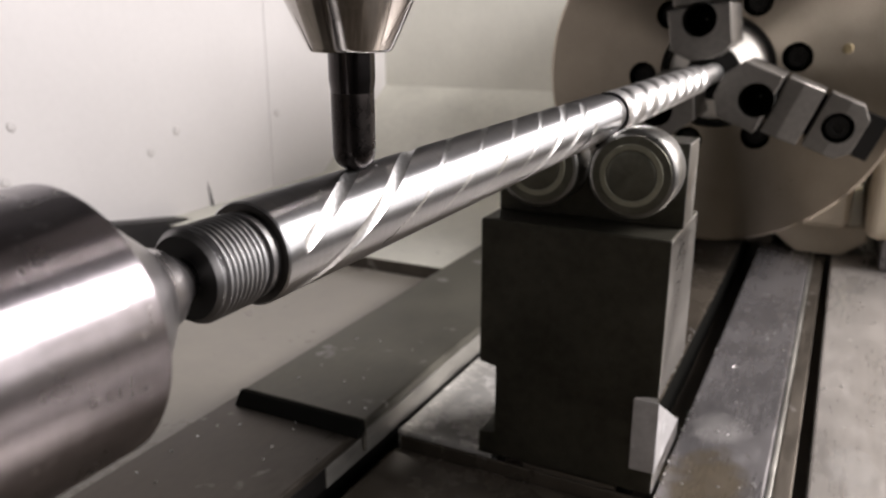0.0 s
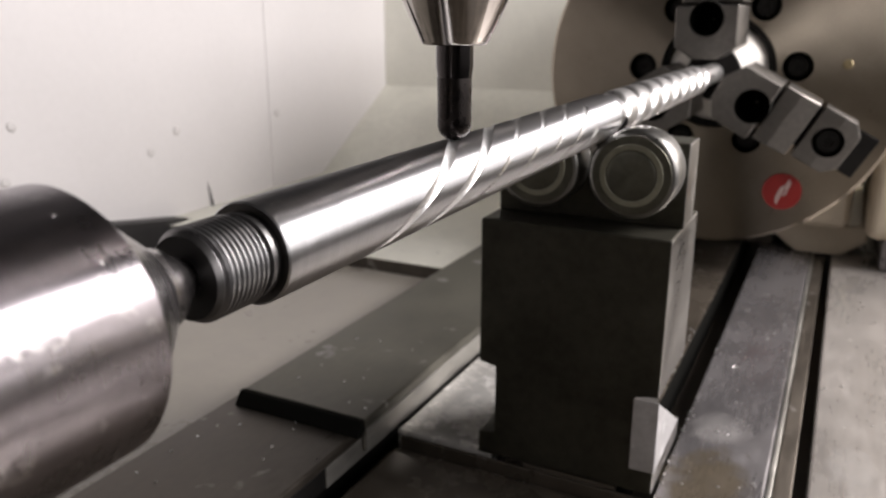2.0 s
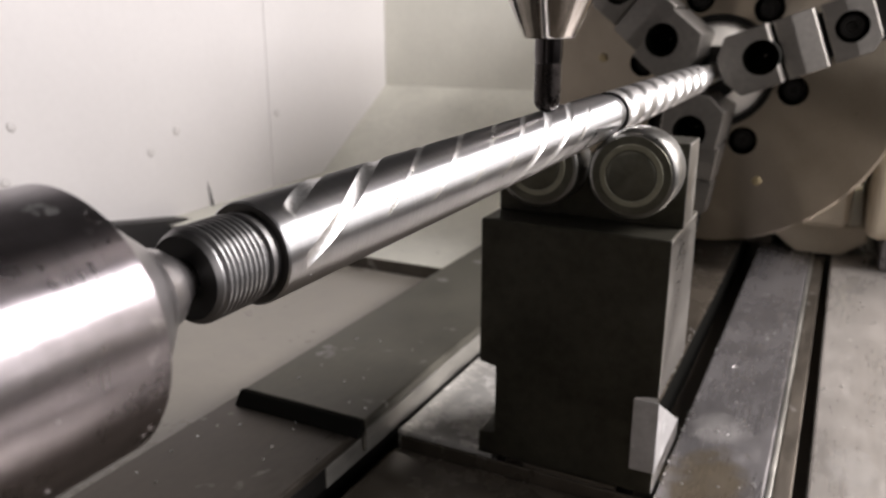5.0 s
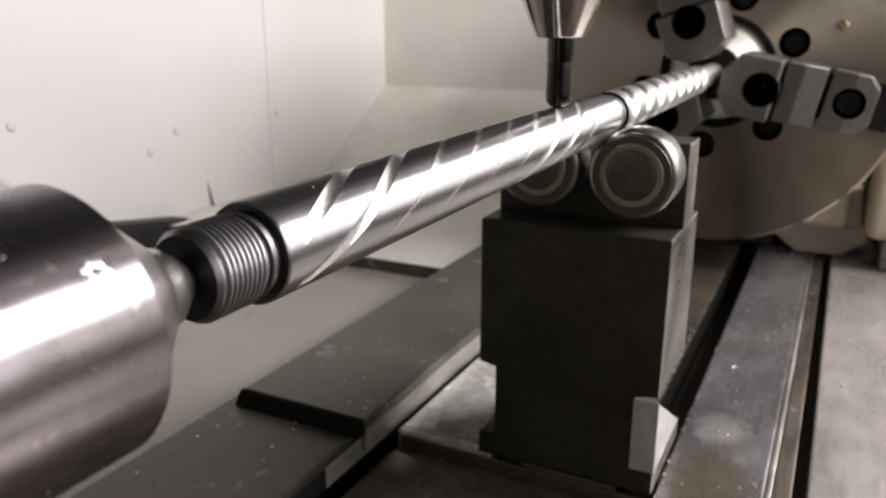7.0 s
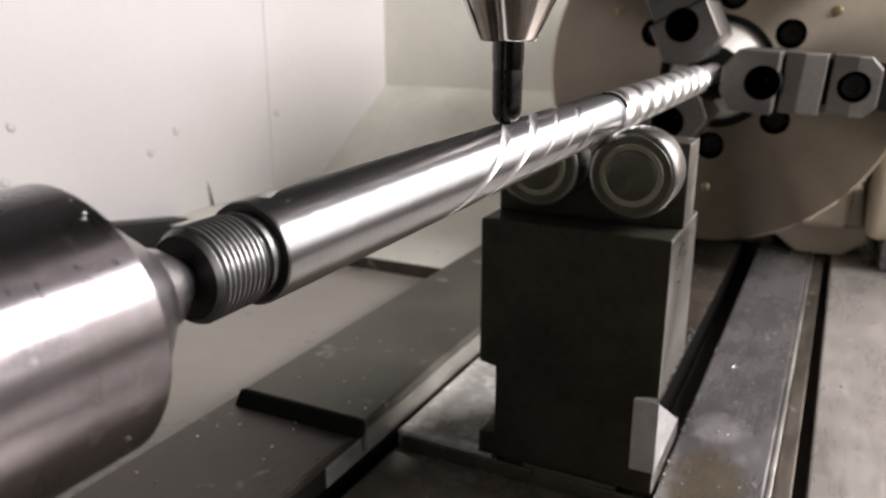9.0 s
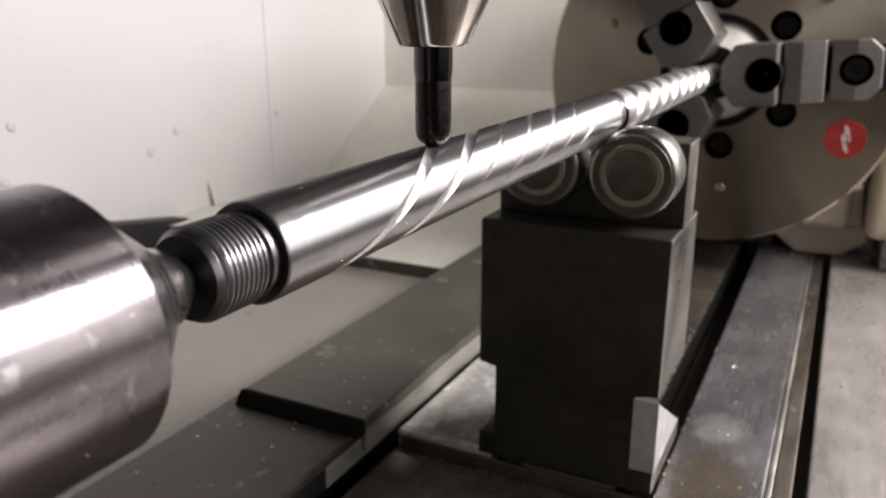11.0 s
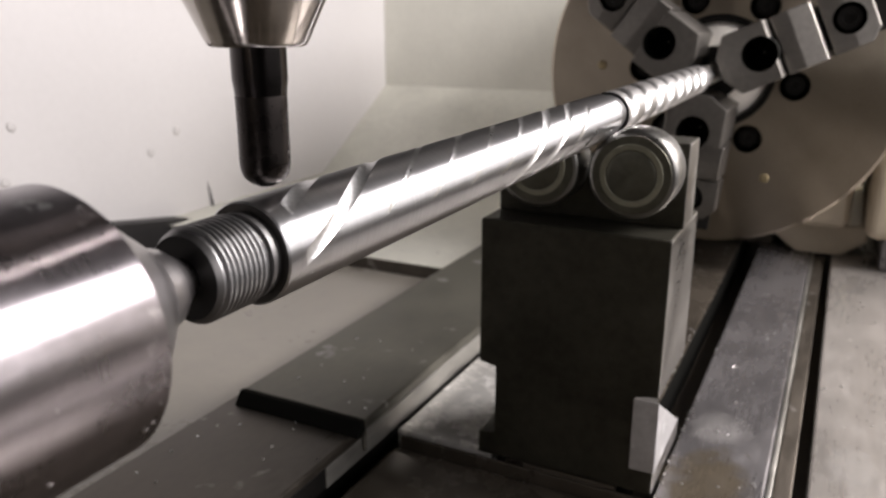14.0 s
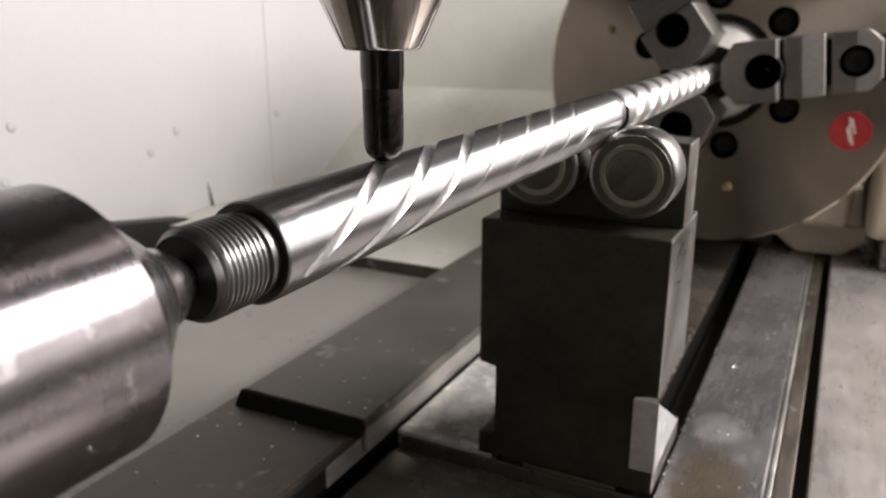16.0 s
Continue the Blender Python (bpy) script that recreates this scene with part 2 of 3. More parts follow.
def tool_at(t):
    if t <= 6.25:
        return 0.050 + FEED * t
    if t <= 13.7:
        return 0.050 + FEED * (12.5 - t)
    low = 0.050 - FEED * 1.2
    if t <= 14.3:
        return low
    return low + FEED * (t - 14.3)


LIFTS = ((13.7, 0.0), (13.8, 0.034), (13.9, 0.0026), (14.0, 0.0024), (14.1, 0.0020), (14.2, 0.0010), (14.3, 0.0))

# ---- enclosure ----
Y_WALL, X_FAR, Z_PAN, Z_TABLE = 0.626, 1.107, -0.192, -0.200


def enclosure():
    # back wall of three sheet panels
    wall = thing("wall_back", "white enamelled sheet metal wall of the machine enclosure", "wall", kind="structure")
    xs = (-1.0, 0.155, 0.779, X_FAR)
    for a, b in zip(xs, xs[1:]):
        part("panel", box(a + 0.0005, b - 0.0005, Y_WALL, Y_WALL + 0.02, -0.36, 0.24, 0.0012), M_WALL, wall)
    # upper sheets are out of view, added dark so the steel reflects dark above
    part("upper_sheet", box(-1.0, X_FAR, Y_WALL + 0.001, Y_WALL + 0.02, 0.241, 0.66), M_NEAR, wall, "unseen dark grey upper sheet, added to darken reflections")
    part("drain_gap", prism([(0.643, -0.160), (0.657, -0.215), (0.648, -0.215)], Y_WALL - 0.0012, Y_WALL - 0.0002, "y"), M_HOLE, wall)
    far = thing("wall_far", "pale enamelled end wall of the enclosure", "wall", kind="structure")
    part("panel", box(X_FAR, X_FAR + 0.02, -1.0, Y_WALL + 0.02, -0.30, 0.17), M_FAR, far)
    part("upper_sheet", box(X_FAR + 0.001, X_FAR + 0.02, -1.0, Y_WALL + 0.02, 0.171, 0.66), M_NEAR, far, "unseen dark grey upper sheet, added to darken reflections")
    near = thing("wall_near", "dark grey enamelled end wall behind the tailstock", "wall", kind="structure")
    part("panel", box(-1.02, -1.0, -1.0, Y_WALL + 0.02, -0.45, 0.66), M_NEAR, near)
    # the doorway side: a sill and two jambs round the open door
    door = thing("wall_door", "grey door frame round the open loading doorway", "wall", kind="structure")
    part("sill", box(-1.0, X_FAR, -1.0, -0.96, -0.45, -0.20), M_NEAR, door)
    part("header", box(-1.0, X_FAR, -1.0, -0.96, 0.62, 0.66), M_NEAR, door)
    part("jamb", box(-1.0, -0.5, -1.0, -0.96, -0.20, 0.62), M_NEAR, door)
    part("ceiling", box(-1.0, X_FAR, -1.0, Y_WALL, 0.66, 0.68), M_CEIL)
    tagged(bpy.data.objects["ceiling"], "grey enamelled roof sheet of the enclosure", "ceiling", kind="structure")
    # chip pan, apron and the slope down from the end wall
    slope = prism([(X_FAR, -0.0655), (X_FAR, -0.205), (0.903, -0.205), (0.903, Z_PAN)], 0.12, Y_WALL, "y")
    tagged(part("apron_slope", slope, M_PAN), "pale sloped sheet metal apron below the end wall", "apron", kind="structure")
    tagged(part("chip_pan", box(0.545, 0.903, 0.10, Y_WALL, Z_PAN - 0.0016, Z_PAN, 0.0005), M_PAN), "pale enamelled chip pan beside the table", "chip pan", kind="structure")
    tagged(part("pan_floor", prism([(0.20, -0.2060), (0.20, -0.225), (0.46, -0.225), (Y_WALL, -0.265), (Y_WALL, -0.245), (0.46, -0.2060)], -1.0, 0.545, "x"), M_PAN_LOW), "enamelled lower chip pan, darker than the upper pan", "chip pan", kind="structure")
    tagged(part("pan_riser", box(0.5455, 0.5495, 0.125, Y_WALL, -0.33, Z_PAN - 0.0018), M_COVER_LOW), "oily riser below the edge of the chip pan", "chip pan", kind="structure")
    tagged(part("ground", box(-1.0, X_FAR, -0.96, Y_WALL, -0.47, -0.45), M_SLOT), "dark oily machine bed floor", "floor", kind="structure")
    # rubber strip lying along the pan at the wall
    st = thing("rubber_guard", "black rubber guard flap fixed low on the white wall", "rubber flap", (0.0, 0.598, 0.0))
    part("flap", prism([(0.25, -0.250), (0.25, -0.133), (0.4734, -0.1744), (0.575, -0.1905), (0.590, -0.1945), (0.560, -0.236)], 0.0, 0.0275, "y", 0.002), M_RUBBER, st)
    # small dents and rivets in the back wall
    first = None
    for px, pz in ((0.3801, -0.0546), (0.5974, -0.0856), (0.5535, -0.1060), (0.3647, -0.1093), (0.7954, -0.0837)):
        m = pose(px, Y_WALL, pz, 0, 0, 0)
        if first is None:
            first = thing("wall_rivet", "small grey rivet in the white wall", "rivet", group="rivets in the back wall")
            first.matrix_basis = m
            part("head", lathe([(-0.0022, 0.002), (-0.0016, 0.0045), (0.0, 0.0060)], 16, "z"), M_RIVET, first).rotation_euler = (radians(-90), 0, 0)
        else:
            copy_thing(first, m)


def table():
    t = thing("machine_table", "wet grey cast iron machine table with tee slots", "machine table")
    ys = (-0.42, -0.210, -0.190, -0.1228, -0.1020, -0.0480, -0.0275, 0.0275, 0.048, 0.1125)
    ends = (0.2585, 0.935)
    for i in range(0, len(ys) - 1, 2):
        # the middle land takes the dark ledge colour for the shadow over it
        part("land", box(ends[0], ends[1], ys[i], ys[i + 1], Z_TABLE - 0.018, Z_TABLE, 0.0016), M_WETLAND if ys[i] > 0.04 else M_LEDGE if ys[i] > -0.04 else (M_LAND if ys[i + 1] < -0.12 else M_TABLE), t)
    for i in range(1, len(ys) - 1, 2):
        part("slot", box(ends[0] + 0.002, ends[1], ys[i] - 0.006, ys[i + 1] + 0.006, Z_TABLE - 0.045, Z_TABLE - 0.0305), M_SLOT, t)
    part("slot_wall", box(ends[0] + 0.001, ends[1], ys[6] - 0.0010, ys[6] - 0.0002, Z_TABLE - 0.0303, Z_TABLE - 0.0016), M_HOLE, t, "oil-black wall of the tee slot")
    part("table_body", box(ends[0] + 0.004, ends[1], -0.415, 0.108, -0.30, Z_TABLE - 0.046, 0.003), M_SLOT, t)
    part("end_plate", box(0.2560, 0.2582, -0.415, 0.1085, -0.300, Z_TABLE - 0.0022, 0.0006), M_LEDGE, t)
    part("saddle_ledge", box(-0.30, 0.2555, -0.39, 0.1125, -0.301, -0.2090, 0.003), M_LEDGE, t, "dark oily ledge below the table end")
    part("saddle", box(-0.45, ends[1], -0.40, 0.100, -0.449, -0.302, 0.004), M_SLOT, t)
    # steel strip let into the tee slot beside the block
    s = thing("slot_cover_strip", "grey steel strip lying in the tee slot", "slot strip", (0, 0, Z_TABLE - 0.0305))
    part("strip", box(0.262, 0.93, -0.1155, -0.1058, 0.0, 0.0285, 0.0010), M_STRIP, s)
    part("worn_edge", box(0.262, 0.93, -0.1055, -0.1023, 0.0, 0.0298, 0.0010), M_SKIRT, s, "bright worn edge of the strip")


def covers():
    c1 = thing("slide_cover", "grey steel telescopic slide cover, upper leaf, oily and stained", "slide cover", group="slide covers")
    part("leaf", box(0.226, 0.95, 0.1150, 0.2070, -0.1852, -0.1782, 0.0013, 2), M_COVER, c1)
    part("skirt", box(0.2285, 0.95, 0.1153, 0.1185, -0.2005, -0.1856, 0.0006), M_SKIRT, c1, "worn bright side skirt")
    # added lip, black to give the dark shaded band under the leaf end
    part("end_lip", prism([(0.2258, -0.1780), (0.2228, -0.1782), (0.2170, -0.1858), (0.2172, -0.1861), (0.2258, -0.1861)], 0.1152, 0.2070, "y"), M_HOLE, c1, "black lip added for the shaded band at the leaf end")
    c2 = thing("slide_cover", "brown-grey steel telescopic slide cover, lower leaf, oily and stained, darkened for shade", "slide cover", group="slide covers")
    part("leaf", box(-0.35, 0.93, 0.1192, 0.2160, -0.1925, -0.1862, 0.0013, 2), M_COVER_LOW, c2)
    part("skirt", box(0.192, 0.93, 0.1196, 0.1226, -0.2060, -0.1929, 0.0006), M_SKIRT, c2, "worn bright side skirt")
    part("skirt_end", box(-0.35, 0.1917, 0.1202, 0.1226, -0.2060, -0.1929, 0.0006), M_BLACK, c2, "black end of the side skirt")
    base = thing("way_base", "dark machine way under the slide covers", "machine way")
    part("body", box(-0.6, 0.93, 0.130, 0.199, -0.449, -0.194, 0.004), M_BLACK, base)


def bright_side(ob):
    """The flank towards the door gets the brighter second material, the rest stays dark."""
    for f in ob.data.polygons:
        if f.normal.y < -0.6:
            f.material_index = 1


def steady_rest():
    s = thing("steady_rest", "dark steel steady rest block with two rollers carrying the shaft", "steady rest")
    out = [(-0.047, -0.0553), (0.0563, -0.0553), (0.0563, -0.141), (0.0445, -0.141), (0.0445, -0.1856), (0.0563, -0.1856),
           (0.0563, Z_TABLE), (-0.047, Z_TABLE), (-0.047, -0.1856), (-0.0335, -0.1856), (-0.0335, -0.1418), (-0.047, -0.1418)]
    bright_side(part("block", prism(out, 0.2585, 0.330, "x", 0.0012), [M_BLOCK, M_SIDE], s))
    hold = [(-0.0473, -0.0556), (-0.0473, -0.0110), (-0.0220, -0.0110), (-0.012, -0.024), (0.0, -0.028), (0.012, -0.024),
            (0.0220, -0.0110), (0.0560, -0.0110), (0.0560, -0.0556)]
    bright_side(part("roller_holder", prism(hold, 0.2840, 0.3110, "x", 0.0008), [M_BLOCK, M_SIDE], s))
    for y, z in ((-0.0240, -0.0250), (0.0258, -0.0240)):
        body = lathe([(0.0, 0.0170), (0.0002, 0.0203), (0.0008, 0.0214), (0.0022, 0.0224), (0.0220, 0.0224), (0.0230, 0.0216)], 64)
        r = part("roller", body, M_ROLLER, s, "polished steel support roller", smooth=True)
        r.location = (0.2600, y, z)
        part("face_plate", lathe([(-0.0006, 0.0196), (0.0006, 0.0201)], 48), M_SEAL, r)
        ring = lathe([(-0.0006, 0.0128), (-0.0009, 0.0131), (-0.0010, 0.0155), (-0.0006, 0.0159)], 48, caps=False)
        part("ring", ring, M_RING, r, smooth=True)
        hub = lathe([(-0.0011, 0.0112), (-0.0009, 0.0118), (-0.0006, 0.0121)], 40)
        part("pin_head", hub, M_SEAL, r, smooth=True)
    c = thing("clamp_block", "bright aluminium clamp block wedged in the notch of the steady rest", "clamp wedge")
    part("wedge", prism([(0.2566, -0.1430), (0.2566, -0.1852), (0.3225, -0.1852), (0.3225, -0.1838)], -0.0478, -0.0342, "y", 0.0006), M_BRIGHT, c)


# ---- rotating work: shaft, chuck, live centre ----
WIDE_COLS = (-1.03, -1.0, -0.97, -0.66, -0.33, -0.226, -0.113, 0, 0.113, 0.226, 0.33, 0.66, 0.97, 1.0, 1.03)
CUT_DEPTH, HALF_CUT, X_CUT = 0.00044, 9.6, 0.068


def texture_box(ob):
    ob.data.use_auto_texspace = False
    ob.data.texspace_location = (0.1445, 0, 0)
    ob.data.texspace_size = (0.1385, 0.0119, 0.0119)


def uncut_chips():
    """The metal still standing in the next groove, in the pieces that the cutter takes off one by one."""
    made = []
    cols = [o for o in WIDE_COLS if abs(o) <= 1.0]
    edges = [0.0120] + [0.0155 + 0.0035 * i for i in range(15)] + [X_CUT]
    for x0, x1 in zip(edges, edges[1:]):
        bm = bmesh.new()
        top, low = [], []
        steps = 4
        for i in range(steps + 1):
            x = x0 + (x1 - x0) * i / steps
            along = min(x - 0.0120, X_CUT - x)
            e = 1.0 if along > 0.0024 else (0.0 if along <= 0 else math.sqrt(1 - (1 - along / 0.0024) ** 2))
            a_row, b_row = [], []
            for o in cols:
                p = radians(90 + 300 + o * HALF_CUT + (0.050 - x) / LEAD * 360)
                depth = max(0.0, CUT_DEPTH * (e - o * o))
                for row, r in ((a_row, R_SHAFT + 0.00002), (b_row, R_SHAFT - depth)):
                    row.append(bm.verts.new((x, r * math.cos(p), r * math.sin(p))))
            top.append(a_row), low.append(b_row)
        n = len(cols)
        for rows in (top, low):
            for a, b in zip(rows, rows[1:]):
                for j in range(n - 1):
                    bm.faces.new((a[j], a[j + 1], b[j + 1], b[j]))
        for a, b in ((top[0], low[0]), (top[-1], low[-1])):
            for j in range(n - 1):
                bm.faces.new((a[j], a[j + 1], b[j + 1], b[j]))
        bmesh.ops.remove_doubles(bm, verts=bm.verts, dist=1e-7)
        ob = part("steel_chip", bm, M_SHAFT, smooth=True, sharp=14)
        tagged(ob, "curved bright steel chip taken off the shaft by the cutter", "chip", "chips cut from the groove")
        texture_box(ob)
        made.append((ob, max(14.30, 14.30 + ((x0 + x1) / 2 + 0.0015 - 0.01418) / FEED)))
    return made


def shaft():
    s = thing("screw_shaft", "bright ground steel extruder screw shaft with milled helical grooves", "screw shaft")
    # helical grid, in degrees from the groove under the cutter; two grooves are cut deep, four are
    # light first passes that begin one after another and deepen along the shaft
    begin = {2: 0.046, 3: 0.072, 4: 0.098, 5: 0.120}
    FULL = (-1.03, -1.0, -0.97, -0.66, -0.33, 0, 0.33, 0.66, 0.97, 1.0, 1.03)
    LIGHT = (-1.06, -1.0, -0.5, 0, 0.5, 1.0, 1.06)
    offsets = [WIDE_COLS if k == 5 else LIGHT if k in begin else FULL for k in range(6)]

    def groove(k, x):
        """Half width in degrees and depth of groove k at x."""
        fresh = k == 5 and x < X_CUT + 0.001
        if k not in begin or fresh:
            along = min(x - 0.0120, (X_CUT if fresh else X_TURN + 0.0025) - x)
            e = 1.0 if along > 0.0024 else 0.0 if along <= 0 else math.sqrt(1 - (1 - along / 0.0024) ** 2)
            return HALF_CUT, CUT_DEPTH, e
        d = 0.0 if x <= begin[k] else 0.00003 + 0.00020 * (x - begin[k]) / (X_TURN - begin[k])
        if x > X_TURN + 0.0025:
            return 1.2, 0.0, 0.0
        return max(1.2, math.degrees(math.sqrt(2 * 0.0058 * d) / R_SHAFT)), d, 1.0

    x_rows = [0.0060, 0.0064, 0.0072, 0.0085] + list(np.arange(0.010, 0.021, 0.0007)) + list(np.arange(0.0216, 0.234, 0.0018)) + list(np.arange(0.2345, 0.244, 0.0009)) + list(np.arange(0.246, 0.2825, 0.004)) + [0.2830]
    bm = bmesh.new()
    rows = []
    for i, x in enumerate(x_rows):
        ring, cut = [], [groove(k, x) for k in range(6)]
        for k in range(6):
            h, top, e = cut[k]
            angles = [(k * 60 + o * h, max(0.0, top * (e - o * o))) for o in offsets[k]]
            last, after = angles[-1][0], (k + 1) * 60 + offsets[(k + 1) % 6][0] * cut[(k + 1) % 6][0]
            angles += [(last + (after - last) * j / 8, 0.0) for j in range(1, 8)]
            for a, depth in angles:
                r = R_SHAFT - depth
                if i < 2:
                    r = min(r, R_SHAFT - 0.0004 * (1 - i))
                p = radians(90 + a + (0.050 - x) / LEAD * 360)
                ring.append(bm.verts.new((x, r * math.cos(p), r * math.sin(p))))
        rows.append(ring)
    n = len(rows[0])
    inside = []
    for k in range(6):
        inside += [k if -1.0 <= a and b <= 1.0 else -1 for a, b in zip(offsets[k], offsets[k][1:])] + [-1] * 8
    for i in range(len(rows) - 1):
        xm = (x_rows[i] + x_rows[i + 1]) / 2
        for j in range(n):
            q = (j + 1) % n
            f = bm.faces.new((rows[i][j], rows[i][q], rows[i + 1][q], rows[i + 1][j]))
            k = inside[j]
            if k in (0, 1) and 0.0122 < xm < X_TURN + 0.002 or k == 5 and 0.0122 < xm < X_CUT:
                f.material_index = 1
            elif k in begin and begin[k] < xm < X_TURN + 0.002:
                f.material_index = 2
    body = part("grooved_barrel", bm, [M_SHAFT, M_CUT, M_SCRIBE], s, "ground steel barrel with fresh helical grooves", smooth=True, sharp=12)
    texture_box(body)
    rnd, drops = random.Random(11), bmesh.new()
    for _ in range(60):
        a, b = rnd.uniform(0, 2 * math.pi), bmesh.new()
        bmesh.ops.create_icosphere(b, subdivisions=1, radius=rnd.uniform(0.00007, 0.00020))
        bmesh.ops.translate(b, vec=(rnd.uniform(0.010, 0.24), R_SHAFT * math.cos(a), R_SHAFT * math.sin(a)), verts=b.verts)
        merge(drops, b)
    tagged(part("coolant_drops", drops, M_CHIP, s, smooth=True), kind="stuff")
    part("shoulder", lathe([(0.0062, 0.0094), (0.0060, 0.0096), (0.0060, 0.01150)], 96, caps=False), M_DARKEND, s)
    part("collar", lathe([(0.2830, 0.01188), (0.2832, 0.0105), (0.2985, 0.0102)], 64, caps=False), M_THREAD, s, smooth=True)
    # thread, one turn after another
    bm = lathe([(-0.0105, 0.0030), (-0.0130, 0.0042), (-0.0130, 0.0088)], 96, caps=False)
    part("lead_in", lathe([(-0.0130, 0.00885), (-0.0122, 0.0093), (-0.0117, 0.0095)], 96, caps=False), M_NECK, s, "smooth turned lead-in before the thread", smooth=True, sharp=30)
    pitch, x = 0.00150, -0.0117
    bm2 = bmesh.new()
    rings, n, steps = [], 96, 9
    per = 6
    total = steps * per
    for j in range(total + 1):
        ring = []
        for i in range(n):
            u = j / per
            ph = (u + i / n) % 1.0
            lift = max(0.0, min(1.0, 2.2 * (1 - abs(ph - 0.5) * 2) - 0.45))
            lift *= min(1.0, max(0.0, (u - 0.15) * 3)) * min(1.0, max(0.0, (steps - u - 0.05) * 3))
            r = 0.00945 + 0.00085 * lift
            a = 2 * math.pi * i / n
            ring.append(bm2.verts.new((x + u * pitch, r * math.cos(a), r * math.sin(a))))
        rings.append(ring)
    for a, b in zip(rings, rings[1:]):
        for i in range(n):
            k = (i + 1) % n
            bm2.faces.new((a[i], a[k], b[k], b[i]))
    part("thread", bm2, M_THREAD, s, "fine steel thread", smooth=True, sharp=50)
    part("end_face", bm, M_BLACK, s, "dark end face with centre hole")
    part("thread_relief", lathe([(0.0018, 0.00945), (0.0019, 0.0090), (0.0030, 0.0090), (0.0031, 0.0099), (0.0046, 0.0099), (0.0047, 0.0096), (0.0060, 0.0096)], 96, caps=False), M_NECK, s, smooth=True, sharp=30)
    # feeding flights towards the chuck
    bm = bmesh.new()
    rings, n, pitch = [], 72, 0.0325
    xs = list(np.arange(0.2985, 0.585, 0.0016))
    for x in xs:
        ring = []
        for i in range(n):
            a = 2 * math.pi * i / n
            u = (a / (2 * math.pi) + (x - 0.2985) / pitch) % 1.0
            w = abs(u - 0.5) * 2
            lift = max(0.0, min(1.0, (0.82 - w) / 0.22))
            lift = lift * lift * (3 - 2 * lift)
            ease = min(1.0, max(0.0, (0.585 - x) / 0.02))
            r = 0.0088 + 0.0030 * lift * ease
            ring.append(bm.verts.new((x, r * math.cos(a), r * math.sin(a))))
        rings.append(ring)
    for a, b in zip(rings, rings[1:]):
        for i in range(n):
            k = (i + 1) % n
            bm.faces.new((a[i], a[k], b[k], b[i]))
    part("screw_flight", bm, M_FLIGHT, s, "polished steel screw flights", smooth=True, sharp=70)
    part("journal", lathe([(0.5850, 0.0084), (0.590, 0.0092), (0.640, 0.0092), (0.662, 0.0092)], 48), M_FLIGHT, s, smooth=True)
    return s


def live_centre():
    s = thing("live_centre", "worn turned steel live centre holding the shaft end", "live centre")
    s.location = (-0.040, 0, 0)
    prof = [(-0.16, 0.0243), (-0.0006, 0.0244), (0.0, 0.0240), (0.0, 0.0236), (-0.0040, 0.0230)]
    part("bearing_housing", lathe(prof, 128), M_CENTRE, s, smooth=True)
    part("nose_cone", lathe([(-0.0010, 0.0234), (0.0004, 0.0226), (0.0142, 0.0116), (0.0158, 0.0100)], 96, caps=False), M_NOSE, s, smooth=True)
    part("nose_ring", lathe([(0.0158, 0.0090), (0.0164, 0.0094), (0.0205, 0.0080), (0.0225, 0.0066)], 96, caps=False), M_NOSE, s, smooth=True)
    # bruise in the turned skin, and drops of coolant thrown over it
    rnd = random.Random(21)

    def dab(bm, x, a, r, flat=0.3):
        b = bmesh.new()
        bmesh.ops.create_icosphere(b, subdivisions=2, radius=r)
        bmesh.ops.scale(b, vec=(rnd.uniform(0.6, 1.9), flat, rnd.uniform(0.5, 1.3)), verts=b.verts)
        bmesh.ops.transform(b, matrix=Matrix.Rotation(radians(a), 4, "X") @ Matrix.Translation((x, 0.02442, 0)), verts=b.verts)
        merge(bm, b)

    nick, drops = bmesh.new(), bmesh.new()
    for x, a in ((-0.0095, 152.0), (-0.0084, 150.6), (-0.0071, 151.2), (-0.0064, 153.0), (-0.0090, 155.0), (-0.0075, 157.0), (-0.0066, 155.8)):
        dab(nick, x, a, rnd.uniform(0.0005, 0.0008), 0.06)
    for i in range(46):
        dab(drops, -0.002 - 0.055 * rnd.random() ** 1.5, rnd.uniform(0, 360), rnd.uniform(0.00010, 0.00030))
    part("bruise", nick, M_CUT, s, "bright bruise in the turned steel", smooth=True)
    tagged(part("coolant_drops", drops, M_CHIP, s, smooth=True), kind="stuff")
    part("point", lathe([(0.0225, 0.0064), (0.0335, 0.0004)], 64), M_NOSE, s, smooth=True)
    return s


def tailstock():
    t = thing("tailstock", "grey machine tailstock carrying the live centre", "tailstock")
    part("quill", lathe([(-0.42, 0.026), (-0.201, 0.026)], 64), M_CENTRE, t, smooth=True)
    part("tailstock_body", box(-0.62, -0.30, -0.05, 0.06, -0.301, 0.05, 0.008, 3), M_CREAM, t)
    return t


X_FACE = 0.685
JAW0 = 81.5


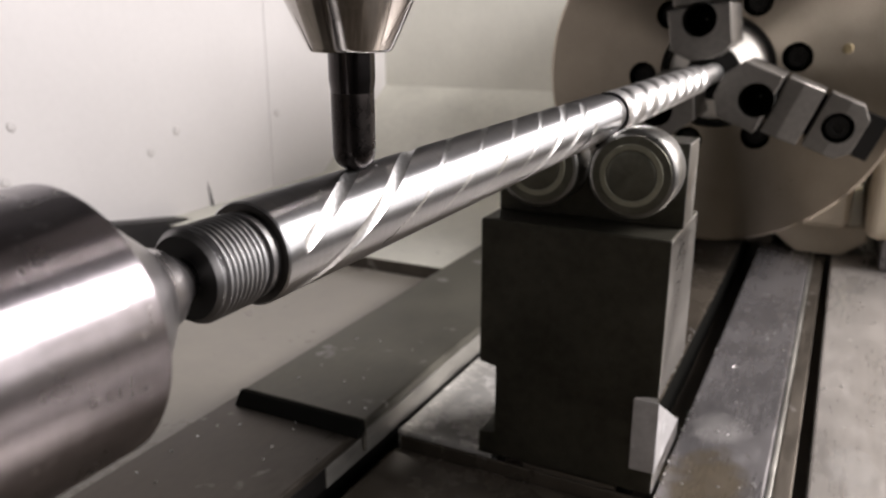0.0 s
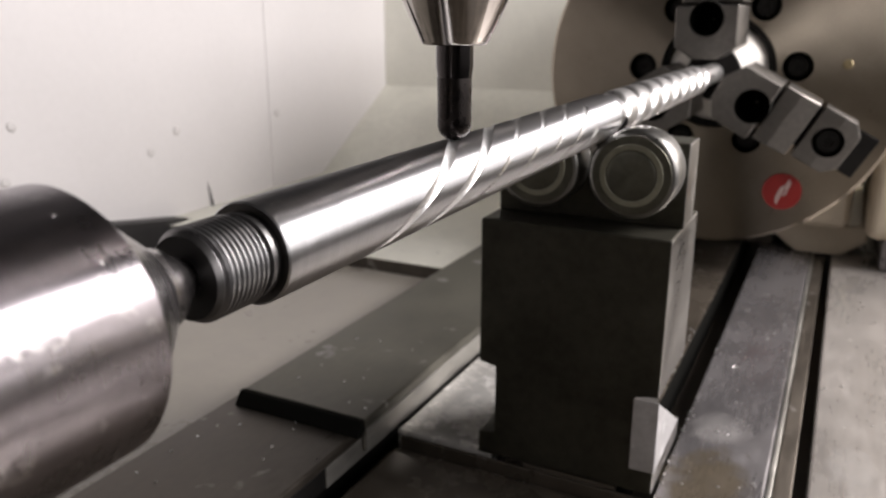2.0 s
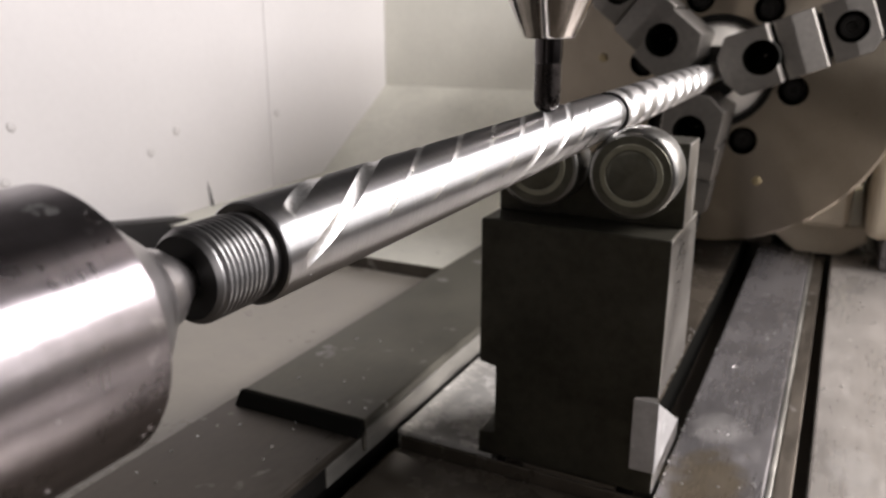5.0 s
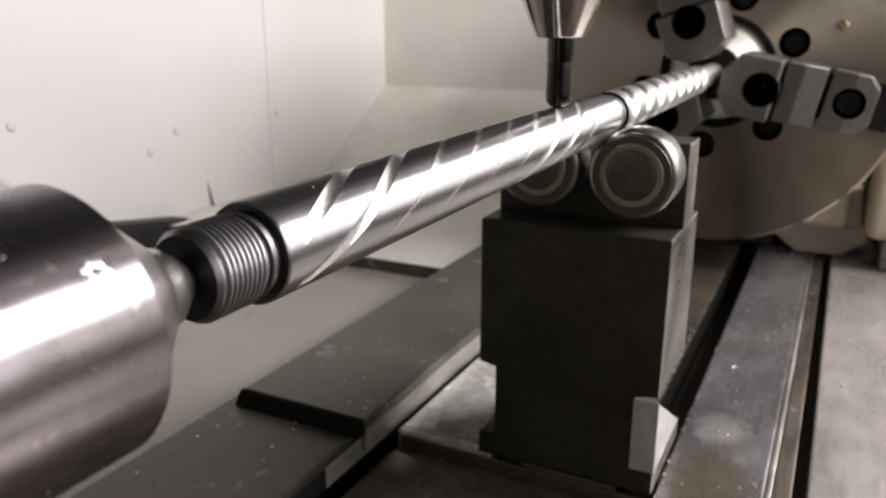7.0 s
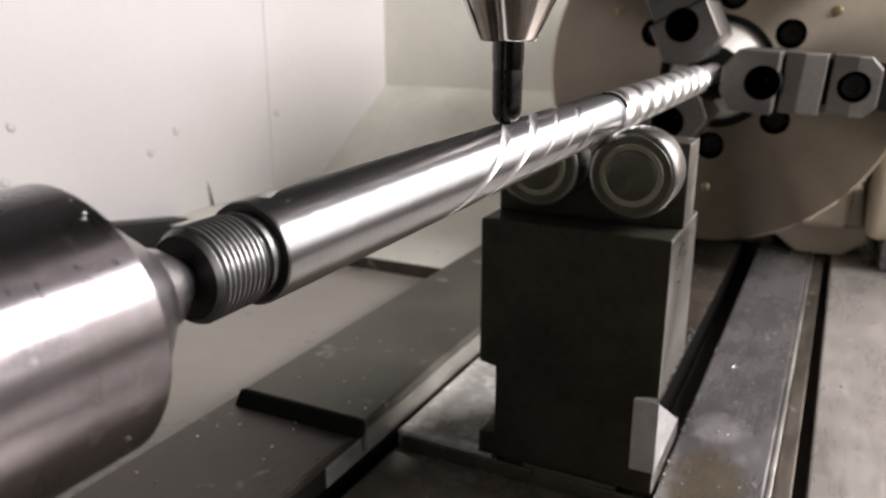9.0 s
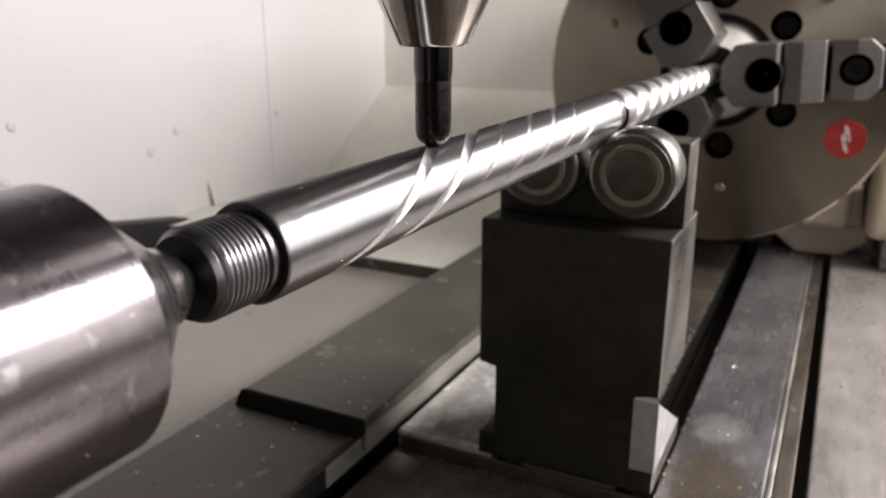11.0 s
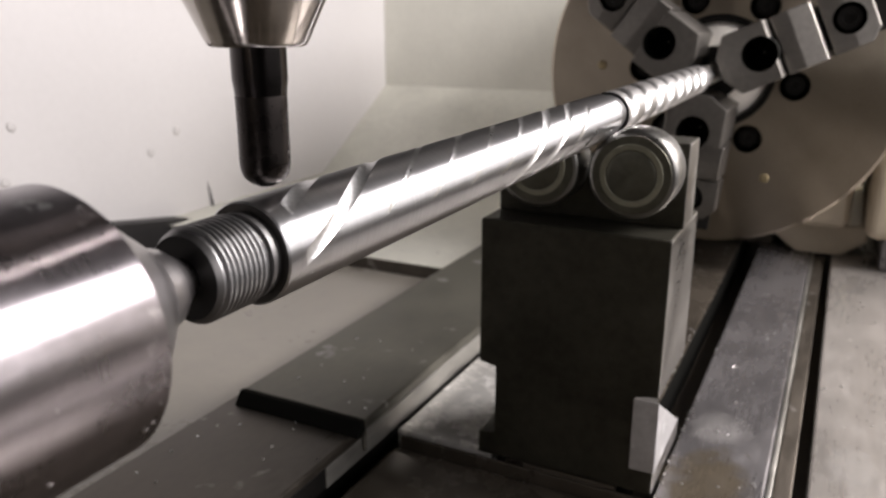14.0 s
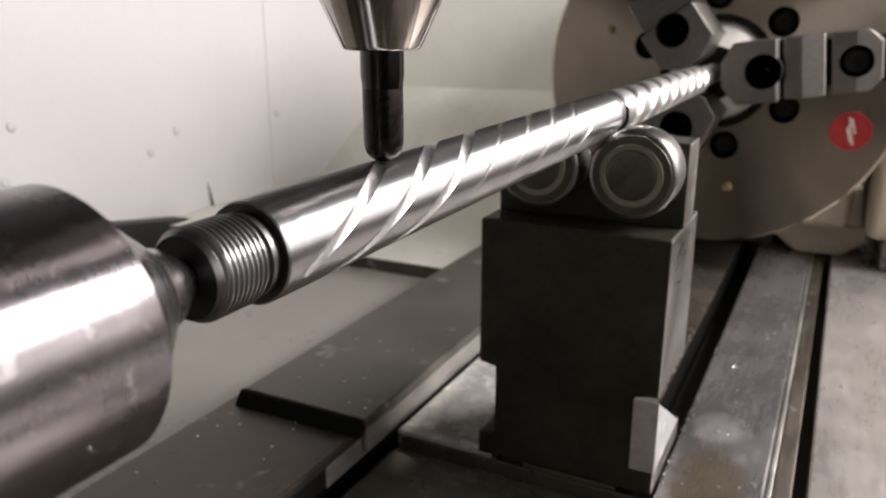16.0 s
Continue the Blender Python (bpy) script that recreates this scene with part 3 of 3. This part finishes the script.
def chuck():
    c = thing("lathe_chuck", "large grey steel three-jaw chuck with oily turned face", "chuck")
    c.location = (X_FACE, 0, 0)
    prof = [(0.082, 0.0545), (0.010, 0.0545), (0.0, 0.0538), (0.0, 0.1655), (0.0018, 0.1680), (0.080, 0.1680), (0.082, 0.166), (0.082, 0.0545)]
    bm = lathe(prof, 160, caps=False)
    bmesh.ops.remove_doubles(bm, verts=bm.verts, dist=1e-6)
    body = part("chuck_body", bm, M_CHUCK, c, "dark turned steel chuck body", smooth=True, sharp=30)
    drill(body, [(-0.01, 0.016, 0.0714 * math.cos(radians(JAW0 + 120 * k + o)), 0.0714 * math.sin(radians(JAW0 + 120 * k + o)), 0.0136) for k in range(3) for o in (-33.7, 33.7)])
    part("bore_wall", lathe([(0.0101, 0.0545), (0.060, 0.0545)], 96, caps=False), M_BLACK, c, smooth=True)
    part("bore_cone", lathe([(-0.0200, 0.0250), (0.0050, 0.0440), (0.008, 0.0465), (0.020, 0.0500)], 96), M_DISC, c, "pale conical stop inside the chuck bore", smooth=True, sharp=30)
    part("stop_face", lathe([(-0.0212, 0.0236), (-0.0201, 0.0246)], 64), M_BLACK, c)
    part("bore_ring", lathe([(0.006, 0.0475), (0.004, 0.0490), (0.004, 0.0532), (0.008, 0.0540)], 96, caps=False), M_BLACK, c, smooth=True)

    def polar(r, deg, x=0.0):
        return (x, r * math.cos(radians(deg)), r * math.sin(radians(deg)))

    for k in range(3):
        a = JAW0 + 120 * k
        j = new("jaw")
        j.parent = c
        j.rotation_euler = (radians(a), 0, 0)
        me_parts(j)
    # cap screws sunk beside the jaws
    for k in range(3):
        for off in (-33.7, 33.7):
            cap = part("socket_screw", lathe([(0.0100, 0.0042), (0.0085, 0.0046), (0.0085, 0.0088), (0.0095, 0.0100), (0.0155, 0.0100)], 24), M_BLACK, c)
            cap.location = polar(0.0714, JAW0 + 120 * k + off)
            # black lining added to keep the bore as dark as deep shade
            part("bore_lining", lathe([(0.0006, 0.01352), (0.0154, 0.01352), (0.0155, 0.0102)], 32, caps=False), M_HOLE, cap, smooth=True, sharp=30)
    st = part("sticker", lathe([(-0.0009, 0.0176), (-0.0002, 0.0178)], 48), M_RED, c, "round red sticker with pale strokes")
    st.location = polar(0.1316, 110.5)
    # plain strokes stand for the mark on the sticker
    bm = bmesh.new()
    for u, v, w, h, r in ((-0.0070, 0.002, 0.0022, 0.011, 12), (-0.0030, -0.001, 0.0020, 0.014, 12), (0.0010, 0.000, 0.0020, 0.012, 12), (0.0050, 0.002, 0.0020, 0.014, 12), (0.0085, -0.001, 0.0018, 0.009, 12)):
        b = box(-0.00125, -0.00095, -w / 2, w / 2, -h / 2, h / 2)
        bmesh.ops.transform(b, matrix=pose(0, u, v, r + 60, 0, 0), verts=b.verts)
        merge(bm, b)
    part("stroke", bm, M_WHITE, st)
    for r, a in ((0.1130, 48.0), (0.1130, 168.0), (0.1130, 288.0)):
        p = part("grease_plug", lathe([(-0.0016, 0.0030), (-0.0010, 0.0042), (0.0, 0.0046)], 20), M_BRASS, c, "small dull brass grease plug")
        p.location = polar(r, a)
    return c


JAW_MESH = {}


def me_parts(j):
    """Parts of one jaw: pointing along +y before it is turned, its root on the chuck face."""
    def put(name, make, mat, bore=None):
        if name not in JAW_MESH:
            ob = part(name, make(), mat, j, smooth=False)
            if bore:
                drill(ob, [bore])
            JAW_MESH[name] = ob.data
        else:
            ob = new(name, JAW_MESH[name])
            ob.parent = j
        return ob
    w = 0.0262
    nose = [(0.0150, -0.010), (0.0260, -w), (0.0600, -w), (0.0600, w), (0.0260, w), (0.0150, 0.010)]
    put("nose_block", lambda: prism(nose, -0.082, -0.0042, "x", 0.0012), M_JAW, (-0.10, -0.040, 0.0490, 0, 0.0148))
    put("middle_step", lambda: step_bm(w), M_JAW)
    out = [(0.1000, -w), (0.1300, -w), (0.1400, -0.016), (0.1400, 0.016), (0.1300, w), (0.1000, w)]
    put("outer_block", lambda: sloped(prism(out, -0.032, -0.0042, "x", 0.0012), 0.1195), M_JAW, (-0.05, -0.012, 0.1195, 0, 0.0136))
    put("master_jaw", lambda: box(-0.0040, 0.0, 0.0200, 0.1560, -0.0205, 0.0205, 0.0008), M_BLACK)

    # black sleeves added inside the jaw bores, their shade put into the colour
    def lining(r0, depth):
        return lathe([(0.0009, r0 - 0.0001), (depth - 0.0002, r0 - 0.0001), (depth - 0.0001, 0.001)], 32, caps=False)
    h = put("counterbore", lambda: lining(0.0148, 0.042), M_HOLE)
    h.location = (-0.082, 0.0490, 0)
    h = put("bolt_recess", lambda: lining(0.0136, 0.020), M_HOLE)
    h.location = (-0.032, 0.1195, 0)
    b = put("cap_screw", lambda: lathe([(0.0030, 0.0046), (0.0, 0.0050), (0.0, 0.0096), (0.0010, 0.0106), (0.0120, 0.0106)], 24), M_BLACK)
    b.location = (-0.0262, 0.1195, 0)


def sloped(bm, r0):
    """Lets the front of a jaw block fall back outside the radius r0."""
    bmesh.ops.bisect_plane(bm, geom=bm.verts[:] + bm.edges[:] + bm.faces[:], plane_co=(0, r0, 0), plane_no=(0, 1, 0))
    for v in bm.verts:
        if v.co.y > r0 and v.co.x < -0.025:
            v.co.x += (v.co.y - r0) * 0.22
    return bm


def step_bm(w):
    prof = [(0.0628, -0.0042), (0.0628, -0.0535), (0.0640, -0.0545), (0.0775, -0.0545), (0.0955, -0.0490), (0.0960, -0.0042)]
    bm = bmesh.new()
    a = [bm.verts.new((x, y, -w)) for y, x in prof]
    b = [bm.verts.new((x, y, w)) for y, x in prof]
    bm.faces.new(a), bm.faces.new(b)
    for i in range(len(a)):
        k = (i + 1) % len(a)
        bm.faces.new((a[i], a[k], b[k], b[i]))
    bmesh.ops.bevel(bm, geom=list(bm.edges), offset=0.0008, segments=1, affect="EDGES")
    return bm


def rotary_unit():
    u = thing("rotary_unit", "cream painted rotary table housing behind the chuck", "rotary table")
    part("housing", box(0.772, 1.04, -0.135, 0.135, -0.165, 0.130, 0.012, 3), M_CREAM, u)
    part("foot", prism([(-0.155, -0.1655), (-0.155, -0.182), (-0.130, Z_TABLE), (-0.085, Z_TABLE), (-0.062, -0.182), (-0.062, -0.1655)], 0.800, 1.04, "x", 0.003), M_CREAM, u)
    part("base_flange", box(0.815, 1.04, -0.061, 0.150, Z_TABLE, -0.1655, 0.002), M_SLOT, u)
    part("spindle_nose", lathe([(0.7675, 0.10), (0.773, 0.10)], 64), M_BLACK, u)
    m = thing("drive_housing", "cream painted drive housing beside the rotary table", "drive housing")
    part("housing_body", box(0.742, 1.03, -0.42, -0.1480, -0.165, 0.10, 0.012, 4), M_CREAM, m, smooth=True, sharp=60)
    part("foot", box(0.760, 1.02, -0.41, -0.166, Z_TABLE, -0.1655, 0.004), M_TABLE, m)


# ---- cutter and collet ----
def spindle():
    s = thing("tool_spindle", "polished steel collet chuck on the milling spindle", "tool holder")
    s.location = (tool_at(0), 0, 0)
    zc = 0.0418
    nut = [(zc + 0.0004, 0.0066), (zc, 0.0070), (zc, 0.0098), (zc + 0.0003, 0.0104), (zc + 0.0010, 0.01085), (zc + 0.0125, 0.0163),
           (zc + 0.030, 0.0245), (zc + 0.032, 0.0250), (zc + 0.055, 0.0250), (zc + 0.056, 0.0240)]
    part("collet_nut", lathe(nut, 96, "z"), M_COLLET, s, smooth=True, sharp=35)
    part("holder_body", lathe([(zc + 0.0562, 0.020), (zc + 0.10, 0.020), (zc + 0.101, 0.031), (zc + 0.118, 0.031)], 64, "z"), M_COLLET, s, smooth=True, sharp=35)
    part("spindle_nose", lathe([(zc + 0.1182, 0.036), (zc + 0.26, 0.040), (zc + 0.27, 0.055), (zc + 0.575, 0.055)], 64, "z"), M_JAW, s, smooth=True, sharp=35)
    cut = new("end_mill")
    cut.parent = s
    tip = R_SHAFT - 0.0006
    part("shank", lathe([(0.0316, 0.00562), (0.0328, 0.0057), (0.0350, 0.0060), (zc + 0.010, 0.0060)], 48, "z"), M_SHANK, cut, smooth=True, sharp=35)
    # two shallow flutes winding up from the rounded end
    bm = bmesh.new()
    prof = [(0.0, 0.0002), (0.0004, 0.0021), (0.0012, 0.0036), (0.0024, 0.0048), (0.0036, 0.0053), (0.0050, 0.00558)]
    prof += [(0.0050 + i * 0.001, 0.00565) for i in range(1, 14)] + [(0.0195, 0.00562), (0.0204, 0.0056)]
    rings, n = [], 48
    for z, r in prof:
        ring = []
        for i in range(n):
            a = 2 * math.pi * i / n
            g = math.cos(2 * (a - z / 0.030 * 2 * math.pi * 0.4))
            dip = 0.012 * max(0.0, g) * min(1.0, max(0.0, (0.0195 - z) / 0.004))
            rr = r * (1 - dip)
            ring.append(bm.verts.new((rr * math.cos(a), rr * math.sin(a), tip + z)))
        rings.append(ring)
    for a, b in zip(rings, rings[1:]):
        for i in range(n):
            k = (i + 1) % n
            bm.faces.new((a[i], a[k], b[k], b[i]))
    bm.faces.new(rings[0]), bm.faces.new(rings[-1])
    part("fluted_tip", bm, M_CARBIDE, cut, smooth=True, sharp=50)
    return s, cut


def swarf():
    """Fine chips and drops scattered on the table, the covers and the pan."""
    rnd = random.Random(7)

    def chips(name, spots, label, size):
        bm = bmesh.new()
        for x, y, z in spots:
            r = size * rnd.uniform(0.5, 1.3)
            b = bmesh.new()
            bmesh.ops.create_icosphere(b, subdivisions=1, radius=r)
            bmesh.ops.transform(b, matrix=Matrix.Translation((x, y, z + r * 0.35)) @ Euler((0, 0, rnd.uniform(0, 6))).to_matrix().to_4x4() @ Matrix.Diagonal((1.0, rnd.uniform(0.4, 0.9), 0.45, 1)), verts=b.verts)
            merge(bm, b)
        tagged(part(name, bm, M_CHIP, smooth=True), label, "swarf", kind="stuff")

    spots = [(rnd.uniform(0.27, 0.65), rnd.choice((rnd.uniform(-0.100, -0.050), rnd.uniform(-0.188, -0.124))), Z_TABLE) for _ in range(70)]
    spots += [(rnd.uniform(0.27, 0.50), rnd.choice((-0.0484, -0.0480)) - abs(rnd.gauss(0, 0.0015)), Z_TABLE) for _ in range(26)]
    spots += [(rnd.uniform(0.335, 0.50), -0.0272 + abs(rnd.gauss(0, 0.0015)), Z_TABLE) for _ in range(26)]
    chips("table_chips", spots, "bright metal chips and drops scattered on the table", 0.0011)
    spots = [(rnd.uniform(0.10, 0.222), rnd.uniform(0.13, 0.205), -0.1862) for _ in range(14)] + [(rnd.uniform(0.23, 0.36), rnd.uniform(0.12, 0.20), -0.1782) for _ in range(10)]
    chips("cover_chips", spots, "dull metal chips lying on the slide covers", 0.0011)


def puddles():
    rnd = random.Random(3)

    def puddle(x, y, rx, ry, mat, label):
        n, ph = 48, [rnd.uniform(0, 6.28) for _ in range(4)]
        bm, rings = bmesh.new(), []
        for d, hgt in ((1.0, 0.00001), (0.9, 0.00005), (0.7, 0.00009), (0.4, 0.00011), (0.02, 0.00012)):
            ring = []
            for i in range(n):
                a = 2 * math.pi * i / n
                k = d * (1 + 0.16 * math.sin(2 * a + ph[0]) + 0.10 * math.sin(3 * a + ph[1]) + 0.04 * math.sin(5 * a + ph[2]) + 0.015 * math.sin(9 * a + ph[3]))
                ring.append(bm.verts.new((x + rx * k * math.cos(a), y + ry * k * math.sin(a), Z_TABLE + hgt)))
            rings.append(ring)
        for a, b in zip(rings, rings[1:]):
            for i in range(n):
                bm.faces.new((a[i], a[(i + 1) % n], b[(i + 1) % n], b[i]))
        bm.faces.new(rings[-1])
        p = thing("puddle", label, "puddle", group="puddles on the table")
        film = part("film", bm, mat, p, smooth=True)
        film.visible_shadow = False

    puddle(0.280, -0.0740, 0.046, 0.030, M_FILM, "brown oily coolant puddle on the table")
    puddle(0.352, -0.0700, 0.026, 0.018, M_WET, "shiny coolant puddle on the table, pale reflection in its colour")
    puddle(0.335, -0.1440, 0.028, 0.018, M_WET, "shiny coolant puddle on the table, pale reflection in its colour")
    puddle(0.285, 0.0800, 0.030, 0.026, M_WET, "shiny coolant puddle on the table, pale reflection in its colour")


enclosure()
table()
covers()
steady_rest()
tailstock()
rotary_unit()
SHAFT, CENTRE, CHUCK = shaft(), live_centre(), chuck()
SPINDLE, CUTTER = spindle()
CHIPS = uncut_chips()
swarf()
puddles()


def motions():
    times = sorted({round(i * 0.25, 3) for i in range(65)} | {6.1, 6.2, 6.3, 6.4, 13.6, 13.7, 13.8, 13.9, 13.95, 14.0, 14.05, 14.1, 14.2, 14.3, 14.4})
    for ob, x in ((SHAFT, 0.0), (CENTRE, -0.040), (CHUCK, X_FACE)):
        walk(ob, [(t, pose(x, 0, 0, turn_at(t))) for t in times])

    rnd = random.Random(5)
    for ob, cut in CHIPS:
        rows = [(t, pose(0, 0, 0, turn_at(t))) for t in times if t < min(cut, 16.0) - 0.04]
        if cut < 15.95:
            # thrown off by the cutter, then down to the ledge under the shaft
            last, side = pose(0, 0, 0, turn_at(cut)), rnd.uniform(-0.02, 0.02)
            rows.append((cut, last))
            for dt, y, z, tumble in ((0.02, -0.018, -0.020, 40), (0.04, -0.060, -0.110, 80), (0.06, -0.110, -0.2190, 120)):
                rows.append((cut + dt, Matrix.Translation((side - dt * 1.6, y, z)) @ last @ pose(0, 0, 0, 0, 0, tumble * 0.05)))
            rows.append((max(16.0, cut + 0.3), rows[-1][1]))
        else:
            rows.append((16.0, pose(0, 0, 0, turn_at(16.0))))
        walk(ob, rows)

    def lift(t):
        return float(np.interp(t, [a for a, _ in LIFTS], [b for _, b in LIFTS]))

    walk(SPINDLE, [(t, pose(tool_at(t), 0, lift(t))) for t in times])
    # the cutter spins in the collet
    walk(CUTTER, [(i / 30, pose(0, 0, 0, 0, 0, -77.0 * i)) for i in range(481)])


motions()
